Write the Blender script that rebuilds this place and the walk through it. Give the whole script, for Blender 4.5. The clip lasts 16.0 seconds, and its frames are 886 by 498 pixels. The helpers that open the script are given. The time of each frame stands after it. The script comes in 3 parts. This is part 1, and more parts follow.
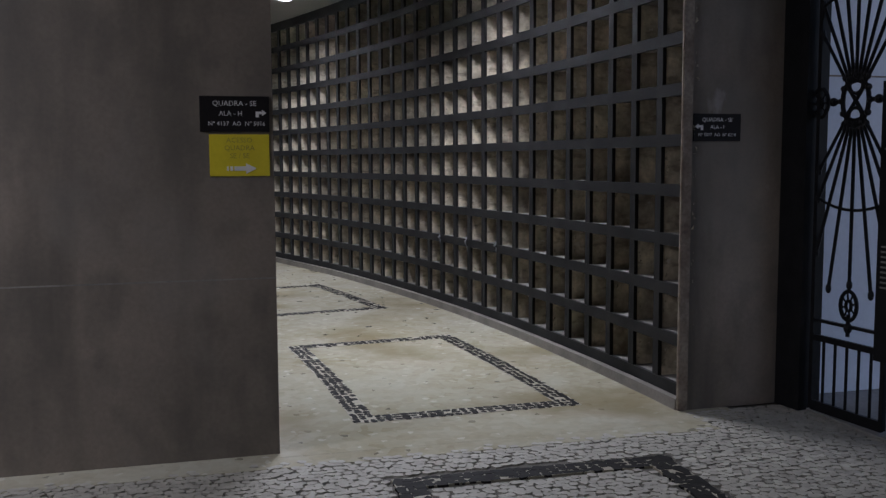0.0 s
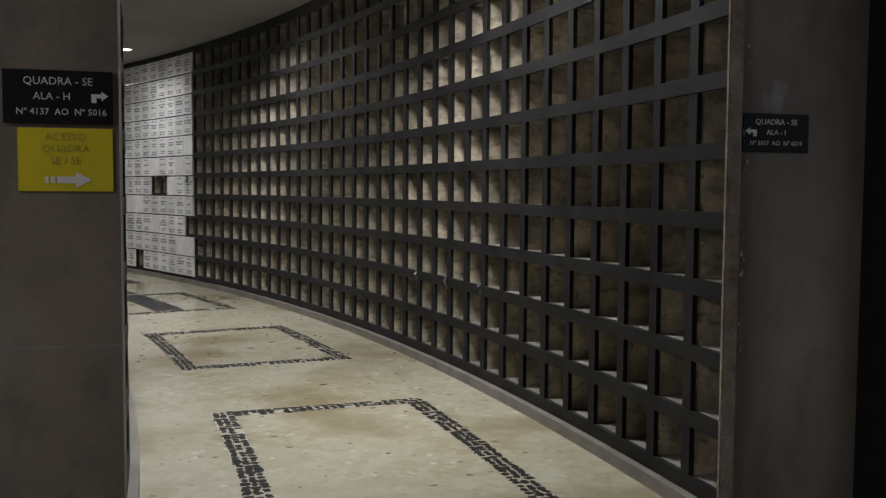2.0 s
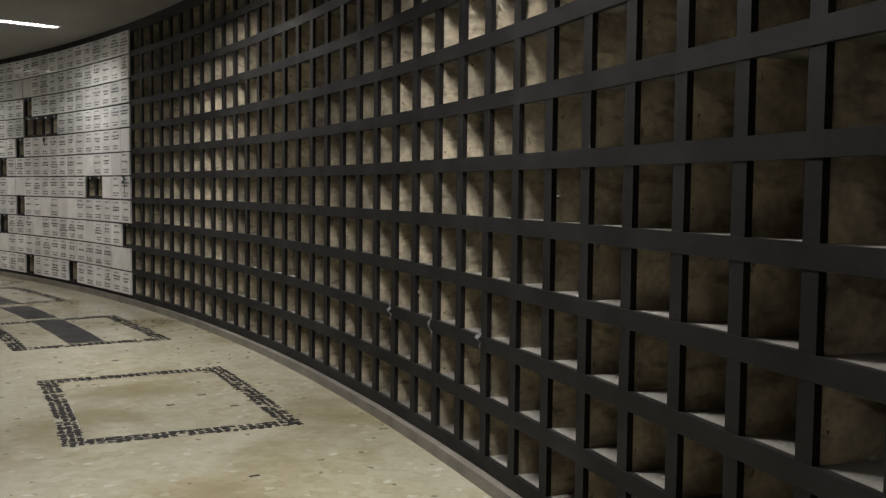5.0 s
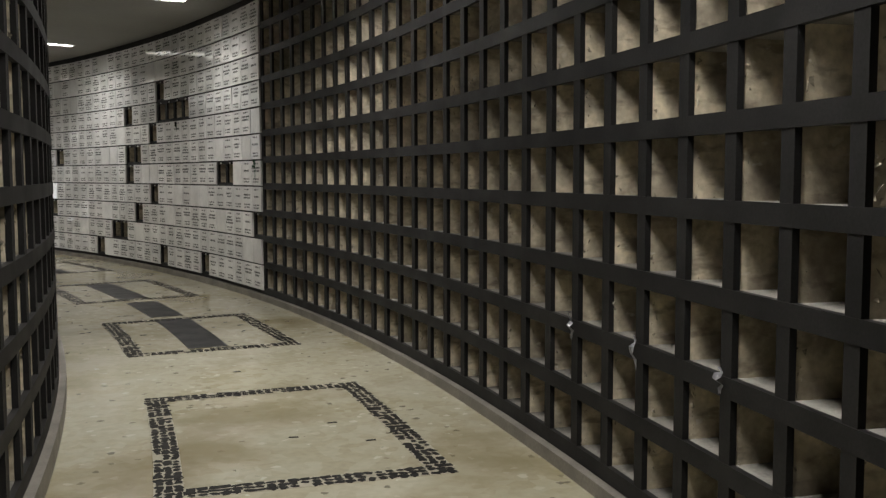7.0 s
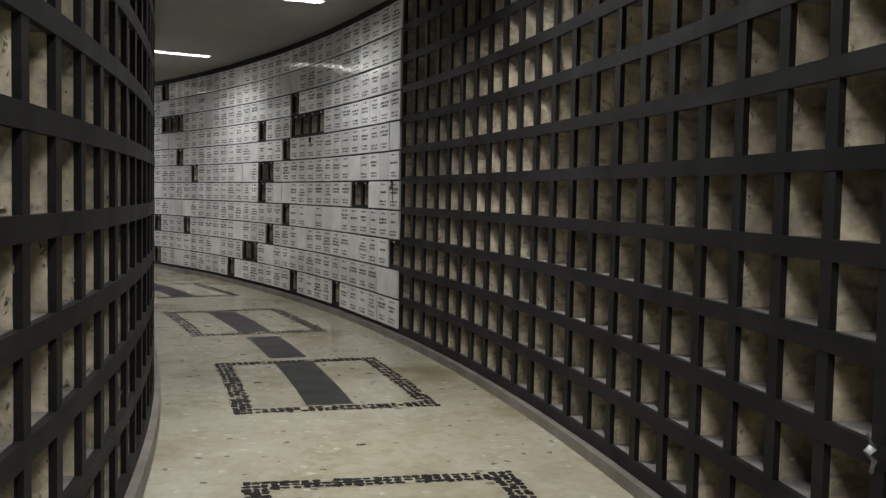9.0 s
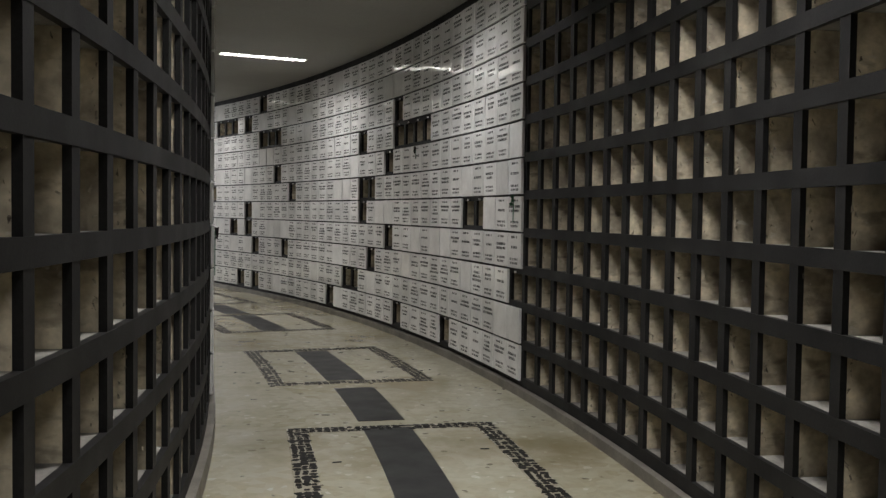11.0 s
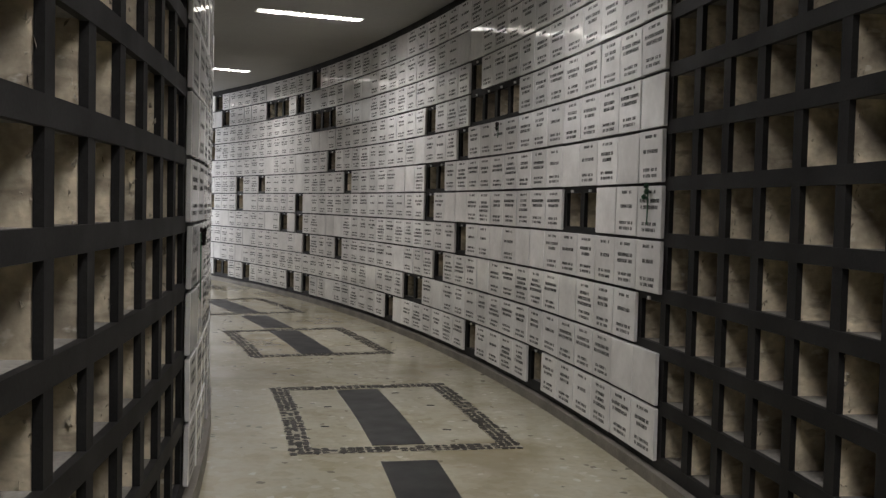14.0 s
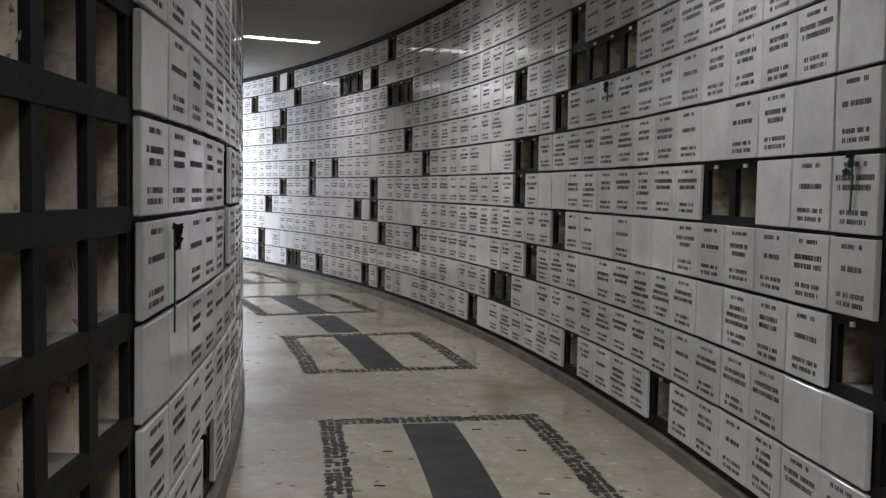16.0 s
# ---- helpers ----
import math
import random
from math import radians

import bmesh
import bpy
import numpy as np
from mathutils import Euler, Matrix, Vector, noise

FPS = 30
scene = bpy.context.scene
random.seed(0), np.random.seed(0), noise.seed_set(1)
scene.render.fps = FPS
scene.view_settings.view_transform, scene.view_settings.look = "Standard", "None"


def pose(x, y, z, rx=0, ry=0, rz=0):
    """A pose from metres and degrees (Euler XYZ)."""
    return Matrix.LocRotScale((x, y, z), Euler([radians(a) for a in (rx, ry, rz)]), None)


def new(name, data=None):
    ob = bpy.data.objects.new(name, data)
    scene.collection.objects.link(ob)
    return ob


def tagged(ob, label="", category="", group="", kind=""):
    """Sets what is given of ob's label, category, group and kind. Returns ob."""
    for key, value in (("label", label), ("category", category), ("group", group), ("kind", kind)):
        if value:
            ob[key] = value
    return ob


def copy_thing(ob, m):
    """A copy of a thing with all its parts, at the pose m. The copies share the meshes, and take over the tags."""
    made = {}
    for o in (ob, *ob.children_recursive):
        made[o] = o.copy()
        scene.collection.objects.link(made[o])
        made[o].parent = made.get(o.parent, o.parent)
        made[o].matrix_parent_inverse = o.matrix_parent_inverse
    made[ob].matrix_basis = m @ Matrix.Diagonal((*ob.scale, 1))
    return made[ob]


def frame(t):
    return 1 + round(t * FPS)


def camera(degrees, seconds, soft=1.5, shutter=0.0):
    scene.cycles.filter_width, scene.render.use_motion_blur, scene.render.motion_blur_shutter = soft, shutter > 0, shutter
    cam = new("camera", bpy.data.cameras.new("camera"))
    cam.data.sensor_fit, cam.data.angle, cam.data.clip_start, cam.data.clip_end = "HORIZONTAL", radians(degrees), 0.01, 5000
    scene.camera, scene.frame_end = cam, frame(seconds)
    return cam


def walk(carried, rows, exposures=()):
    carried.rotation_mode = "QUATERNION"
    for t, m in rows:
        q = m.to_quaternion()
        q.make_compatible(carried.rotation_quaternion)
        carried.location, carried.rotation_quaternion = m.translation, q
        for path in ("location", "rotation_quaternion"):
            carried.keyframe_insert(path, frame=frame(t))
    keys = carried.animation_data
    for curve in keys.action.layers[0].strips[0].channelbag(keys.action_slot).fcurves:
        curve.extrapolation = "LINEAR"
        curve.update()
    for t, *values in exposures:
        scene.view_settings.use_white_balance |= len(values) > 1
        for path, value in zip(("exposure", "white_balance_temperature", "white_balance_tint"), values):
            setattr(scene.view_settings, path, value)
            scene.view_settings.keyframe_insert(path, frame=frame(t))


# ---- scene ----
cam = camera(50.18, 16.0, soft=1.35)
# seconds, x, y, z, yaw, pitch, roll
ROWS = [
    (0.0, 23.833, -14.876, 1.536, -37.15, -5.36, 0.28), 
    (0.5, 24.134, -14.523, 1.505, -41.21, -5.55, -0.40), 
    (1.0, 24.355, -14.240, 1.530, -41.75, -4.82, -0.13), 
    (1.5, 24.723, -14.011, 1.516, -34.46, -3.51, 0.61), 
    (2.0, 25.035, -13.719, 1.477, -36.67, -3.64, -0.36), 
    (2.5, 25.276, -13.403, 1.505, -38.78, -2.90, -1.08), 
    (3.0, 25.550, -13.114, 1.505, -34.12, -1.91, -1.56), 
    (3.5, 25.773, -12.892, 1.505, -32.90, -2.19, -1.35), 
    (6.0, 26.593, -11.329, 1.519, -40.45, -4.34, -0.31), 
    (6.5, 26.758, -11.008, 1.484, -35.12, -3.99, 0.04), 
    (7.0, 26.949, -10.689, 1.471, -29.48, -4.48, 0.13), 
    (7.5, 27.082, -10.329, 1.483, -32.96, -4.02, -0.18), 
    (8.0, 27.200, -9.954, 1.508, -30.40, -3.49, 0.40), 
    (8.5, 27.292, -9.618, 1.532, -21.63, -2.83, 0.09), 
    (9.0, 27.450, -9.215, 1.503, -21.24, -3.23, -1.12), 
    (9.5, 27.556, -8.825, 1.502, -22.76, -3.03, -0.82), 
    (10.0, 27.730, -8.291, 1.495, -15.33, -2.58, -0.38), 
    (12.5, 28.190, -6.179, 1.494, -13.40, -1.89, -1.22), 
    (13.0, 28.265, -5.745, 1.497, -10.08, -2.15, -1.00),
    (13.5, 28.422, -5.342, 1.485, -7.26, -2.92, -1.05), 
    (14.0, 28.471, -4.884, 1.497, -10.04, -2.56, -1.35), 
    (14.5, 28.507, -4.456, 1.487, -8.83, -3.05, -1.22), 
    (15.0, 28.639, -4.098, 1.485, -5.70, -4.67, -1.12), 
    (15.5, 28.698, -3.662, 1.492, -5.51, -4.18, -1.15), 
    (16.0, 28.746, -3.216, 1.488, -4.55, -3.57, -0.90), 
]
walk(cam, [(t, pose(x, y, z, 90 + pitch, roll, yaw)) for t, x, y, z, yaw, pitch, roll in ROWS],
     ((0.0, 0.03, 5550, 19), (1.2, 0.02, 5950, 14), (3.5, -0.01, 6350, 13), (6.3, -0.12, 6680, 11), (7.4, -0.15, 6500, 11), (9.5, -0.15, 6300, 12), (12.5, -0.21, 6500, 13), (14.5, -0.25, 6450, 16), (16.0, -0.36, 6100, 17)))

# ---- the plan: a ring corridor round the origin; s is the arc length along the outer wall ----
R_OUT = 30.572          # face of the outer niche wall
R_IN = 28.067           # face of the inner niche wall
COL = 0.33732           # column width on the outer wall
ROW = 0.30828           # row height
Z0 = 0.1096            # middle of the lowest rail
ROWS_HIGH = 11
CEIL = 3.585
S_START = -34 * COL - 0.06
S_END = 19.0
COL_IN = 0.387          # column width of the inner wall, along s
S_PLATES_IN = -0.44
LIFT_IN = 0.0465         # how much higher the inner lattice sits
LAMPS = (-9.1, -4.0, 1.03, 6.08, 11.15, 16.2)


def ang(s):
    return s / R_OUT


def P(r, s, z):
    a = ang(s)
    return Vector((r * math.cos(a), r * math.sin(a), z))


def face_pose(r, s, z):
    """Local x along the walk, y outwards from the centre, z up."""
    a = ang(s)
    return Matrix.Translation(P(r, s, z)) @ Matrix.Rotation(a - math.pi / 2, 4, "Z")


# ---- world and lights ----
world = bpy.data.worlds.new("world")
scene.world = world
world.use_nodes = True
sky = world.node_tree.nodes.new("ShaderNodeTexSky")
sky.sky_type, sky.sun_disc, sky.sun_elevation, sky.sun_rotation = "NISHITA", False, radians(35), radians(200)
world.node_tree.links.new(sky.outputs[0], world.node_tree.nodes["Background"].inputs[0])
world.node_tree.nodes["Background"].inputs[1].default_value = 0.09


def area_lamp(name, m, sx, sy, watts, colour, spread=180):
    data = bpy.data.lights.new(name, "AREA")
    data.shape, data.size, data.size_y, data.energy, data.color = "RECTANGLE", sx, sy, watts, colour
    data.spread = radians(spread)
    ob = new(name, data)
    ob.matrix_world = m
    return ob


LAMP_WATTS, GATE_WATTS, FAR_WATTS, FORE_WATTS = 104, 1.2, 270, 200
for s_lamp, power in zip(LAMPS, (1.3, 1.12, 0.42, 0.5, 0.5, 0.5)):
    m = Matrix.Translation(P(29.4, s_lamp, CEIL + 0.030)) @ Matrix.Rotation(ang(s_lamp), 4, "Z")
    area_lamp("strip_light", m, 1.12, 0.09, LAMP_WATTS * power, (1.0, 0.985, 0.94), 158)

# the mouth of the forecourt: x outwards, y along the walk
ENT = Matrix.Rotation(ang(-11.60), 4, "Z")
GATE = ENT @ Matrix.Translation((31.271, 0.192, 0)) @ Matrix.Rotation(radians(-85.05), 4, "Z")   # x along the gate, y towards the outside
# daylight that comes in by the gate, and by an unseen inner-wall opening
area_lamp("gate_daylight", GATE @ pose(0.95, -0.12, 1.6, -90, 0, 0), 1.3, 2.6, GATE_WATTS, (0.80, 0.90, 1.0))
area_lamp("far_daylight", Matrix.Translation(P(R_IN - 0.25, 17.0, 1.45)) @ Matrix.Rotation(ang(17.0) - math.pi / 2, 4, "Z") @ pose(0, 0, 0, 90, 0, 0), 2.6, 2.6, FAR_WATTS, (0.90, 0.95, 1.0))
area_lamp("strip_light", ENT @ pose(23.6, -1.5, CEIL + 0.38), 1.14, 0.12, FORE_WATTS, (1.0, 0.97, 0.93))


# ---- materials ----
def material(name, colour, rough=0.7, metal=0.0, spec=0.5, vary=0.15, scale=4.0, fine=60.0, bump=0.1, tint=None, stain=0.0, rand=0.0, coat=0.0, wear=0.12):
    """A surface with stains at one scale, grain at another, and fine relief."""
    mat = bpy.data.materials.new(name)
    mat.use_nodes = True
    nt = mat.node_tree
    b = nt.nodes["Principled BSDF"]
    b.inputs["Roughness"].default_value, b.inputs["Metallic"].default_value = rough, metal
    b.inputs["Specular IOR Level"].default_value = spec
    b.inputs["Coat Weight"].default_value = coat
    tc = nt.nodes.new("ShaderNodeNewGeometry")
    n1, n2 = nt.nodes.new("ShaderNodeTexNoise"), nt.nodes.new("ShaderNodeTexNoise")
    for n, sc, det in ((n1, scale, 6), (n2, fine, 3)):
        n.inputs["Scale"].default_value, n.inputs["Detail"].default_value = sc, det
        nt.links.new(tc.outputs["Position"], n.inputs["Vector"])
    mixa = nt.nodes.new("ShaderNodeMix")
    mixa.data_type = "RGBA"
    other = tint or tuple(c * (1 - 2.2 * vary) for c in colour)
    mixa.inputs[6].default_value, mixa.inputs[7].default_value = (*colour, 1), (*other, 1)
    ramp = nt.nodes.new("ShaderNodeMapRange")
    ramp.inputs[1].default_value, ramp.inputs[2].default_value = 0.35, 0.7
    nt.links.new(n1.outputs[0], ramp.inputs[0])
    nt.links.new(ramp.outputs[0], mixa.inputs[0])
    hsv = nt.nodes.new("ShaderNodeHueSaturation")
    m2 = nt.nodes.new("ShaderNodeMapRange")
    m2.inputs[1].default_value, m2.inputs[2].default_value = 0.25, 0.75
    m2.inputs[3].default_value, m2.inputs[4].default_value = 1 - vary, 1 + vary
    nt.links.new(n2.outputs[0], m2.inputs[0])
    last = m2.outputs[0]
    if rand:
        info = nt.nodes.new("ShaderNodeObjectInfo")
        mr = nt.nodes.new("ShaderNodeMapRange")
        mr.inputs[3].default_value, mr.inputs[4].default_value = 1 - rand, 1 + rand
        nt.links.new(info.outputs["Random"], mr.inputs[0])
        mul = nt.nodes.new("ShaderNodeMath")
        mul.operation = "MULTIPLY"
        nt.links.new(last, mul.inputs[0])
        nt.links.new(mr.outputs[0], mul.inputs[1])
        last = mul.outputs[0]
    nt.links.new(last, hsv.inputs["Value"])
    nt.links.new(mixa.outputs[2], hsv.inputs["Color"])
    nt.links.new(hsv.outputs[0], b.inputs["Base Color"])
    mr2 = nt.nodes.new("ShaderNodeMapRange")
    mr2.inputs[3].default_value, mr2.inputs[4].default_value = max(rough - wear, 0.02), min(rough + wear, 1)
    nt.links.new(n1.outputs[0], mr2.inputs[0])
    nt.links.new(mr2.outputs[0], b.inputs["Roughness"])
    if bump:
        bn = nt.nodes.new("ShaderNodeBump")
        bn.inputs["Strength"].default_value, bn.inputs["Distance"].default_value = bump, 0.004
        nt.links.new(n2.outputs[0], bn.inputs["Height"])
        nt.links.new(bn.outputs[0], b.inputs["Normal"])
    return mat


def glow(name, colour, strength):
    mat = bpy.data.materials.new(name)
    mat.use_nodes = True
    b = mat.node_tree.nodes["Principled BSDF"]
    b.inputs["Base Color"].default_value = (0.8, 0.8, 0.8, 1)
    b.inputs["Emission Color"].default_value = (*colour, 1)
    b.inputs["Emission Strength"].default_value = strength
    return mat


RAIL = material("charcoal_paint", (0.017, 0.0165, 0.0165), 0.6, spec=0.16, vary=0.22, scale=3, fine=90, bump=0.08)
NICHE = material("niche_plaster", (0.66, 0.58, 0.425), 0.9, vary=0.2, scale=6, fine=35, bump=0.5, tint=(0.27, 0.235, 0.18))
# near-black: the deep shade of the niches is put into this colour
BACK = material("shaded_back_plaster", (0.030, 0.0255, 0.0245), 0.9, vary=0.25, scale=5, fine=35, bump=0.5, tint=(0.014, 0.0125, 0.013))
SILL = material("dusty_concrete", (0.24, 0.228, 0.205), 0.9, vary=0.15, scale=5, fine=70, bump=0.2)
CONCRETE = material("cast_concrete", (0.228, 0.190, 0.152), 0.7, vary=0.10, scale=1.3, fine=45, bump=0.12, tint=(0.14, 0.12, 0.098))


def weathered(mat, layers):
    """Adds runs, blots or scuffs to a wall: scale, stretch, range, colour and amount of each."""
    nt = mat.node_tree
    b = nt.nodes["Principled BSDF"]
    base = b.inputs["Base Color"].links[0].from_socket
    geo = nt.nodes.new("ShaderNodeNewGeometry")
    for scale, stretch, lo, hi, colour, amount in layers:
        mp = nt.nodes.new("ShaderNodeMapping")
        mp.inputs["Scale"].default_value = (1, 1, stretch)
        nt.links.new(geo.outputs["Position"], mp.inputs[0])
        n = nt.nodes.new("ShaderNodeTexNoise")
        n.inputs["Scale"].default_value, n.inputs["Detail"].default_value = scale, 5
        nt.links.new(mp.outputs[0], n.inputs["Vector"])
        r = nt.nodes.new("ShaderNodeMapRange")
        r.inputs[1].default_value, r.inputs[2].default_value, r.inputs[4].default_value = lo, hi, amount
        nt.links.new(n.outputs[0], r.inputs[0])
        m = nt.nodes.new("ShaderNodeMix")
        m.data_type = "RGBA"
        nt.links.new(r.outputs[0], m.inputs[0])
        nt.links.new(base, m.inputs[6])
        m.inputs[7].default_value = (*colour, 1)
        base = m.outputs[2]
    nt.links.new(base, b.inputs["Base Color"])


weathered(CONCRETE, ((2.6, 0.16, 0.47, 0.66, (0.070, 0.062, 0.052), 0.75), (5.0, 0.7, 0.50, 0.70, (0.09, 0.08, 0.068), 0.5), (3.2, 0.55, 0.70, 0.75, (0.42, 0.41, 0.40), 0.5), (1.0, 0.8, 0.52, 0.7, (0.27, 0.25, 0.22), 0.45)))
weathered(NICHE, ((3.4, 1.0, 0.50, 0.62, (0.13, 0.11, 0.092), 0.4), (7.0, 2.6, 0.55, 0.67, (0.10, 0.082, 0.066), 0.55), (13.0, 1.6, 0.64, 0.70, (0.62, 0.58, 0.50), 0.5)))
PLINTH = material("plinth_stone", (0.20, 0.182, 0.155), 0.6, vary=0.15, scale=4, fine=60, bump=0.15)
STEEL = material("galvanised_trim", (0.26, 0.22, 0.175), 0.6, metal=0.1, vary=0.25, scale=8, fine=50, bump=0.1, tint=(0.14, 0.10, 0.075))
MARBLE = material("white_marble", (0.74, 0.74, 0.73), 0.08, wear=0.04, vary=0.05, scale=3.5, fine=25, bump=0.03, tint=(0.60, 0.60, 0.595), rand=0.13)
INK = material("engraved_ink", (0.05, 0.05, 0.05), 0.6, vary=0.25, scale=9, fine=120, bump=0.0)
CEILING = material("ceiling_paint", (0.31, 0.302, 0.282), 0.9, vary=0.04, scale=0.8, fine=30, bump=0.05)
BLACK = material("black_iron", (0.010, 0.010, 0.011), 0.5, spec=0.2, vary=0.2, scale=8, fine=80, bump=0.1)
DARK_STONE = material("basalt", (0.013, 0.012, 0.011), 0.65, spec=0.12, vary=0.2, scale=12, fine=90, bump=0.2, rand=0.35)
GREY_STONE = material("faded_basalt", (0.036, 0.032, 0.027), 0.55, spec=0.2, vary=0.2, scale=12, fine=90, bump=0.2, rand=0.35)
PALE_STONE = material("limestone_sett", (0.33, 0.31, 0.26), 0.65, vary=0.12, scale=10, fine=80, bump=0.25, rand=0.22)
JOINT = material("joint_earth", (0.12, 0.108, 0.09), 0.95, vary=0.2, scale=10, fine=80, bump=0.2)
STRIP = material("dark_granite_strip", (0.018, 0.018, 0.019), 0.42, spec=0.2, vary=0.12, scale=5, fine=120, bump=0.05)
TUBE = glow("fluorescent_tube", (1.0, 0.96, 0.86), 9.0)
WHITE = material("white_enamel", (0.75, 0.75, 0.72), 0.4, vary=0.04, scale=4, fine=40, bump=0.0)


# ---- mesh helpers ----
def part(name, bm, mats, parent=None, label="", smooth=False):
    me = bpy.data.meshes.new(name)
    bmesh.ops.recalc_face_normals(bm, faces=bm.faces)
    bm.to_mesh(me)
    bm.free()
    for m in (mats if isinstance(mats, (list, tuple)) else (mats,)):
        me.materials.append(m)
    if smooth:
        for p in me.polygons:
            p.use_smooth = True
    ob = new(name, me)
    if parent:
        ob.parent = parent
    if label:
        tagged(ob, label)
    return ob


def thing(name, label, category, kind="", group="", m=None):
    ob = new(name)
    if m is not None:
        ob.matrix_world = m
    return tagged(ob, label, category, group, kind)


def arc_box(bm, r0, r1, s0, s1, z0, z1, step=0.4, mat=0):
    """A block bent round the origin."""
    n = max(1, math.ceil(abs(s1 - s0) / step))
    rings = []
    for i in range(n + 1):
        s = s0 + (s1 - s0) * i / n
        rings.append([bm.verts.new(P(r, s, z)) for r, z in ((r0, z0), (r1, z0), (r1, z1), (r0, z1))])
    for a, b in zip(rings, rings[1:]):
        for k in range(4):
            bm.faces.new((a[k], b[k], b[(k + 1) % 4], a[(k + 1) % 4])).material_index = mat
    for q in (rings[0], rings[-1]):
        bm.faces.new(q).material_index = mat


def box(bm, x0, x1, y0, y1, z0, z1, mat=0, m=None):
    v = [Vector((x, y, z)) for z in (z0, z1) for x, y in ((x0, y0), (x1, y0), (x1, y1), (x0, y1))]
    v = [bm.verts.new(m @ p if m else p) for p in v]
    for f in ((0, 3, 2, 1), (4, 5, 6, 7), (0, 1, 5, 4), (1, 2, 6, 5), (2, 3, 7, 6), (3, 0, 4, 7)):
        bm.faces.new([v[k] for k in f]).material_index = mat


def zrail(k):
    return Z0 + ROW * k


# ---- niche walls ----
POST_W, RAIL_H, FRONT, DEEP = 0.072, 0.075, 0.028, 0.42


def niche_wall(name, label, r, sign, s_edges, s_from, lift=0.0):
    """sign +1: niches open towards the centre; -1: away from it."""
    wall = thing(name, label, "wall", "structure")
    def zrail(k):
        return Z0 + ROW * k + lift
    s0, s1 = s_from, s_edges[-1]

    def rr(a, b):
        return (r + sign * a, r + sign * b)
    for k in range(ROWS_HIGH + 1):
        bm = bmesh.new()
        h = RAIL_H / 2
        top = h if k < ROWS_HIGH else CEIL - zrail(k) - 0.005
        arc_box(bm, *rr(0, FRONT), s0, s1, zrail(k) - h, zrail(k) + top, COL)
        part("rail", bm, RAIL, wall)
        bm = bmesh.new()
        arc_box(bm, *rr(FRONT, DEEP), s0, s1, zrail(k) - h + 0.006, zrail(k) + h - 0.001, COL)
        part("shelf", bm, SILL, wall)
    for s in s_edges:
        w = POST_W / 2 * R_OUT / r
        bm = bmesh.new()
        lo = max(s - w, s0)
        arc_box(bm, *rr(0.004, FRONT + 0.002), lo, s + w, zrail(0) - 0.02, zrail(ROWS_HIGH) + 0.02)
        part("post", bm, RAIL, wall)
        bm = bmesh.new()
        arc_box(bm, *rr(FRONT + 0.003, DEEP), max(s - w + 0.004, s0), s + w - 0.004, zrail(0) - 0.02, zrail(ROWS_HIGH) + 0.02)
        part("divider", bm, NICHE, wall)
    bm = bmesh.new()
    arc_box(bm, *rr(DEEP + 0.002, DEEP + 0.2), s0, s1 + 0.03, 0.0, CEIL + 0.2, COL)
    # backs coloured dark to stand for the shade deep in the niches
    part("back_panel", bm, BACK, wall, "niche backs with recess shade in their dark colour")
    bm = bmesh.new()
    arc_box(bm, *rr(-0.045, DEEP), s0, s1 + 0.03, 0.0, zrail(0) - RAIL_H / 2 - 0.003, COL)
    part("plinth", bm, PLINTH, wall, "worn stone plinth")
    return wall


N_OUT = 34 + 56
out_edges = [-34 * COL + COL * i for i in range(N_OUT + 1)]
wall_outer = niche_wall("wall_outer", "curved dark lattice wall of open burial niches", R_OUT, 1, out_edges, -11.475)
n_left = 28
in_edges = [S_PLATES_IN + COL_IN * i for i in range(-n_left, 24)]
wall_inner = niche_wall("wall_inner", "curved dark lattice wall of open niches, inner side", R_IN, -1, in_edges, -11.53, LIFT_IN)

# ---- marble plates over the niches ----
random.seed(7)


def plate_mesh(w, h, lines, seed):
    rnd = random.Random(seed)
    bm = bmesh.new()
    box(bm, -w / 2, w / 2, -0.026, 0, -h / 2, h / 2)
    bmesh.ops.bevel(bm, geom=[e for e in bm.edges], offset=0.004, segments=1, affect="EDGES", profile=0.5)

    def words(z, total, hh, count):
        """A line of writing: words of even ticks."""
        n = max(count + 1, round(total / 0.0125))
        gaps = set(rnd.sample(range(2, n - 1), count - 1)) if n - 3 >= count - 1 > 0 else set()
        for i in range(n):
            if i in gaps:
                continue
            x = -total / 2 + i * 0.0125
            box(bm, x, x + rnd.choice((0.0095, 0.009, 0.0065)), -0.0266, -0.0258, z, z + hh, 1)
    if lines:
        words(h * 0.355, w * rnd.uniform(0.44, 0.54), 0.018, 3)
        z = h * (rnd.uniform(0.12, 0.19) if lines > 1 else 0.06)
        for i in range(lines):
            words(z, w * rnd.uniform(0.42, 0.84), 0.022, rnd.choice((1, 2, 2)))
            z -= 0.037
        z = -h * rnd.uniform(0.26, 0.29)
        for i in range(2):
            words(z, w * rnd.uniform(0.56, 0.64), 0.019, 3)
            z -= 0.034
    me = bpy.data.meshes.new("plate")
    bm.to_mesh(me)
    bm.free()
    me.materials.append(MARBLE)
    me.materials.append(INK)
    return me


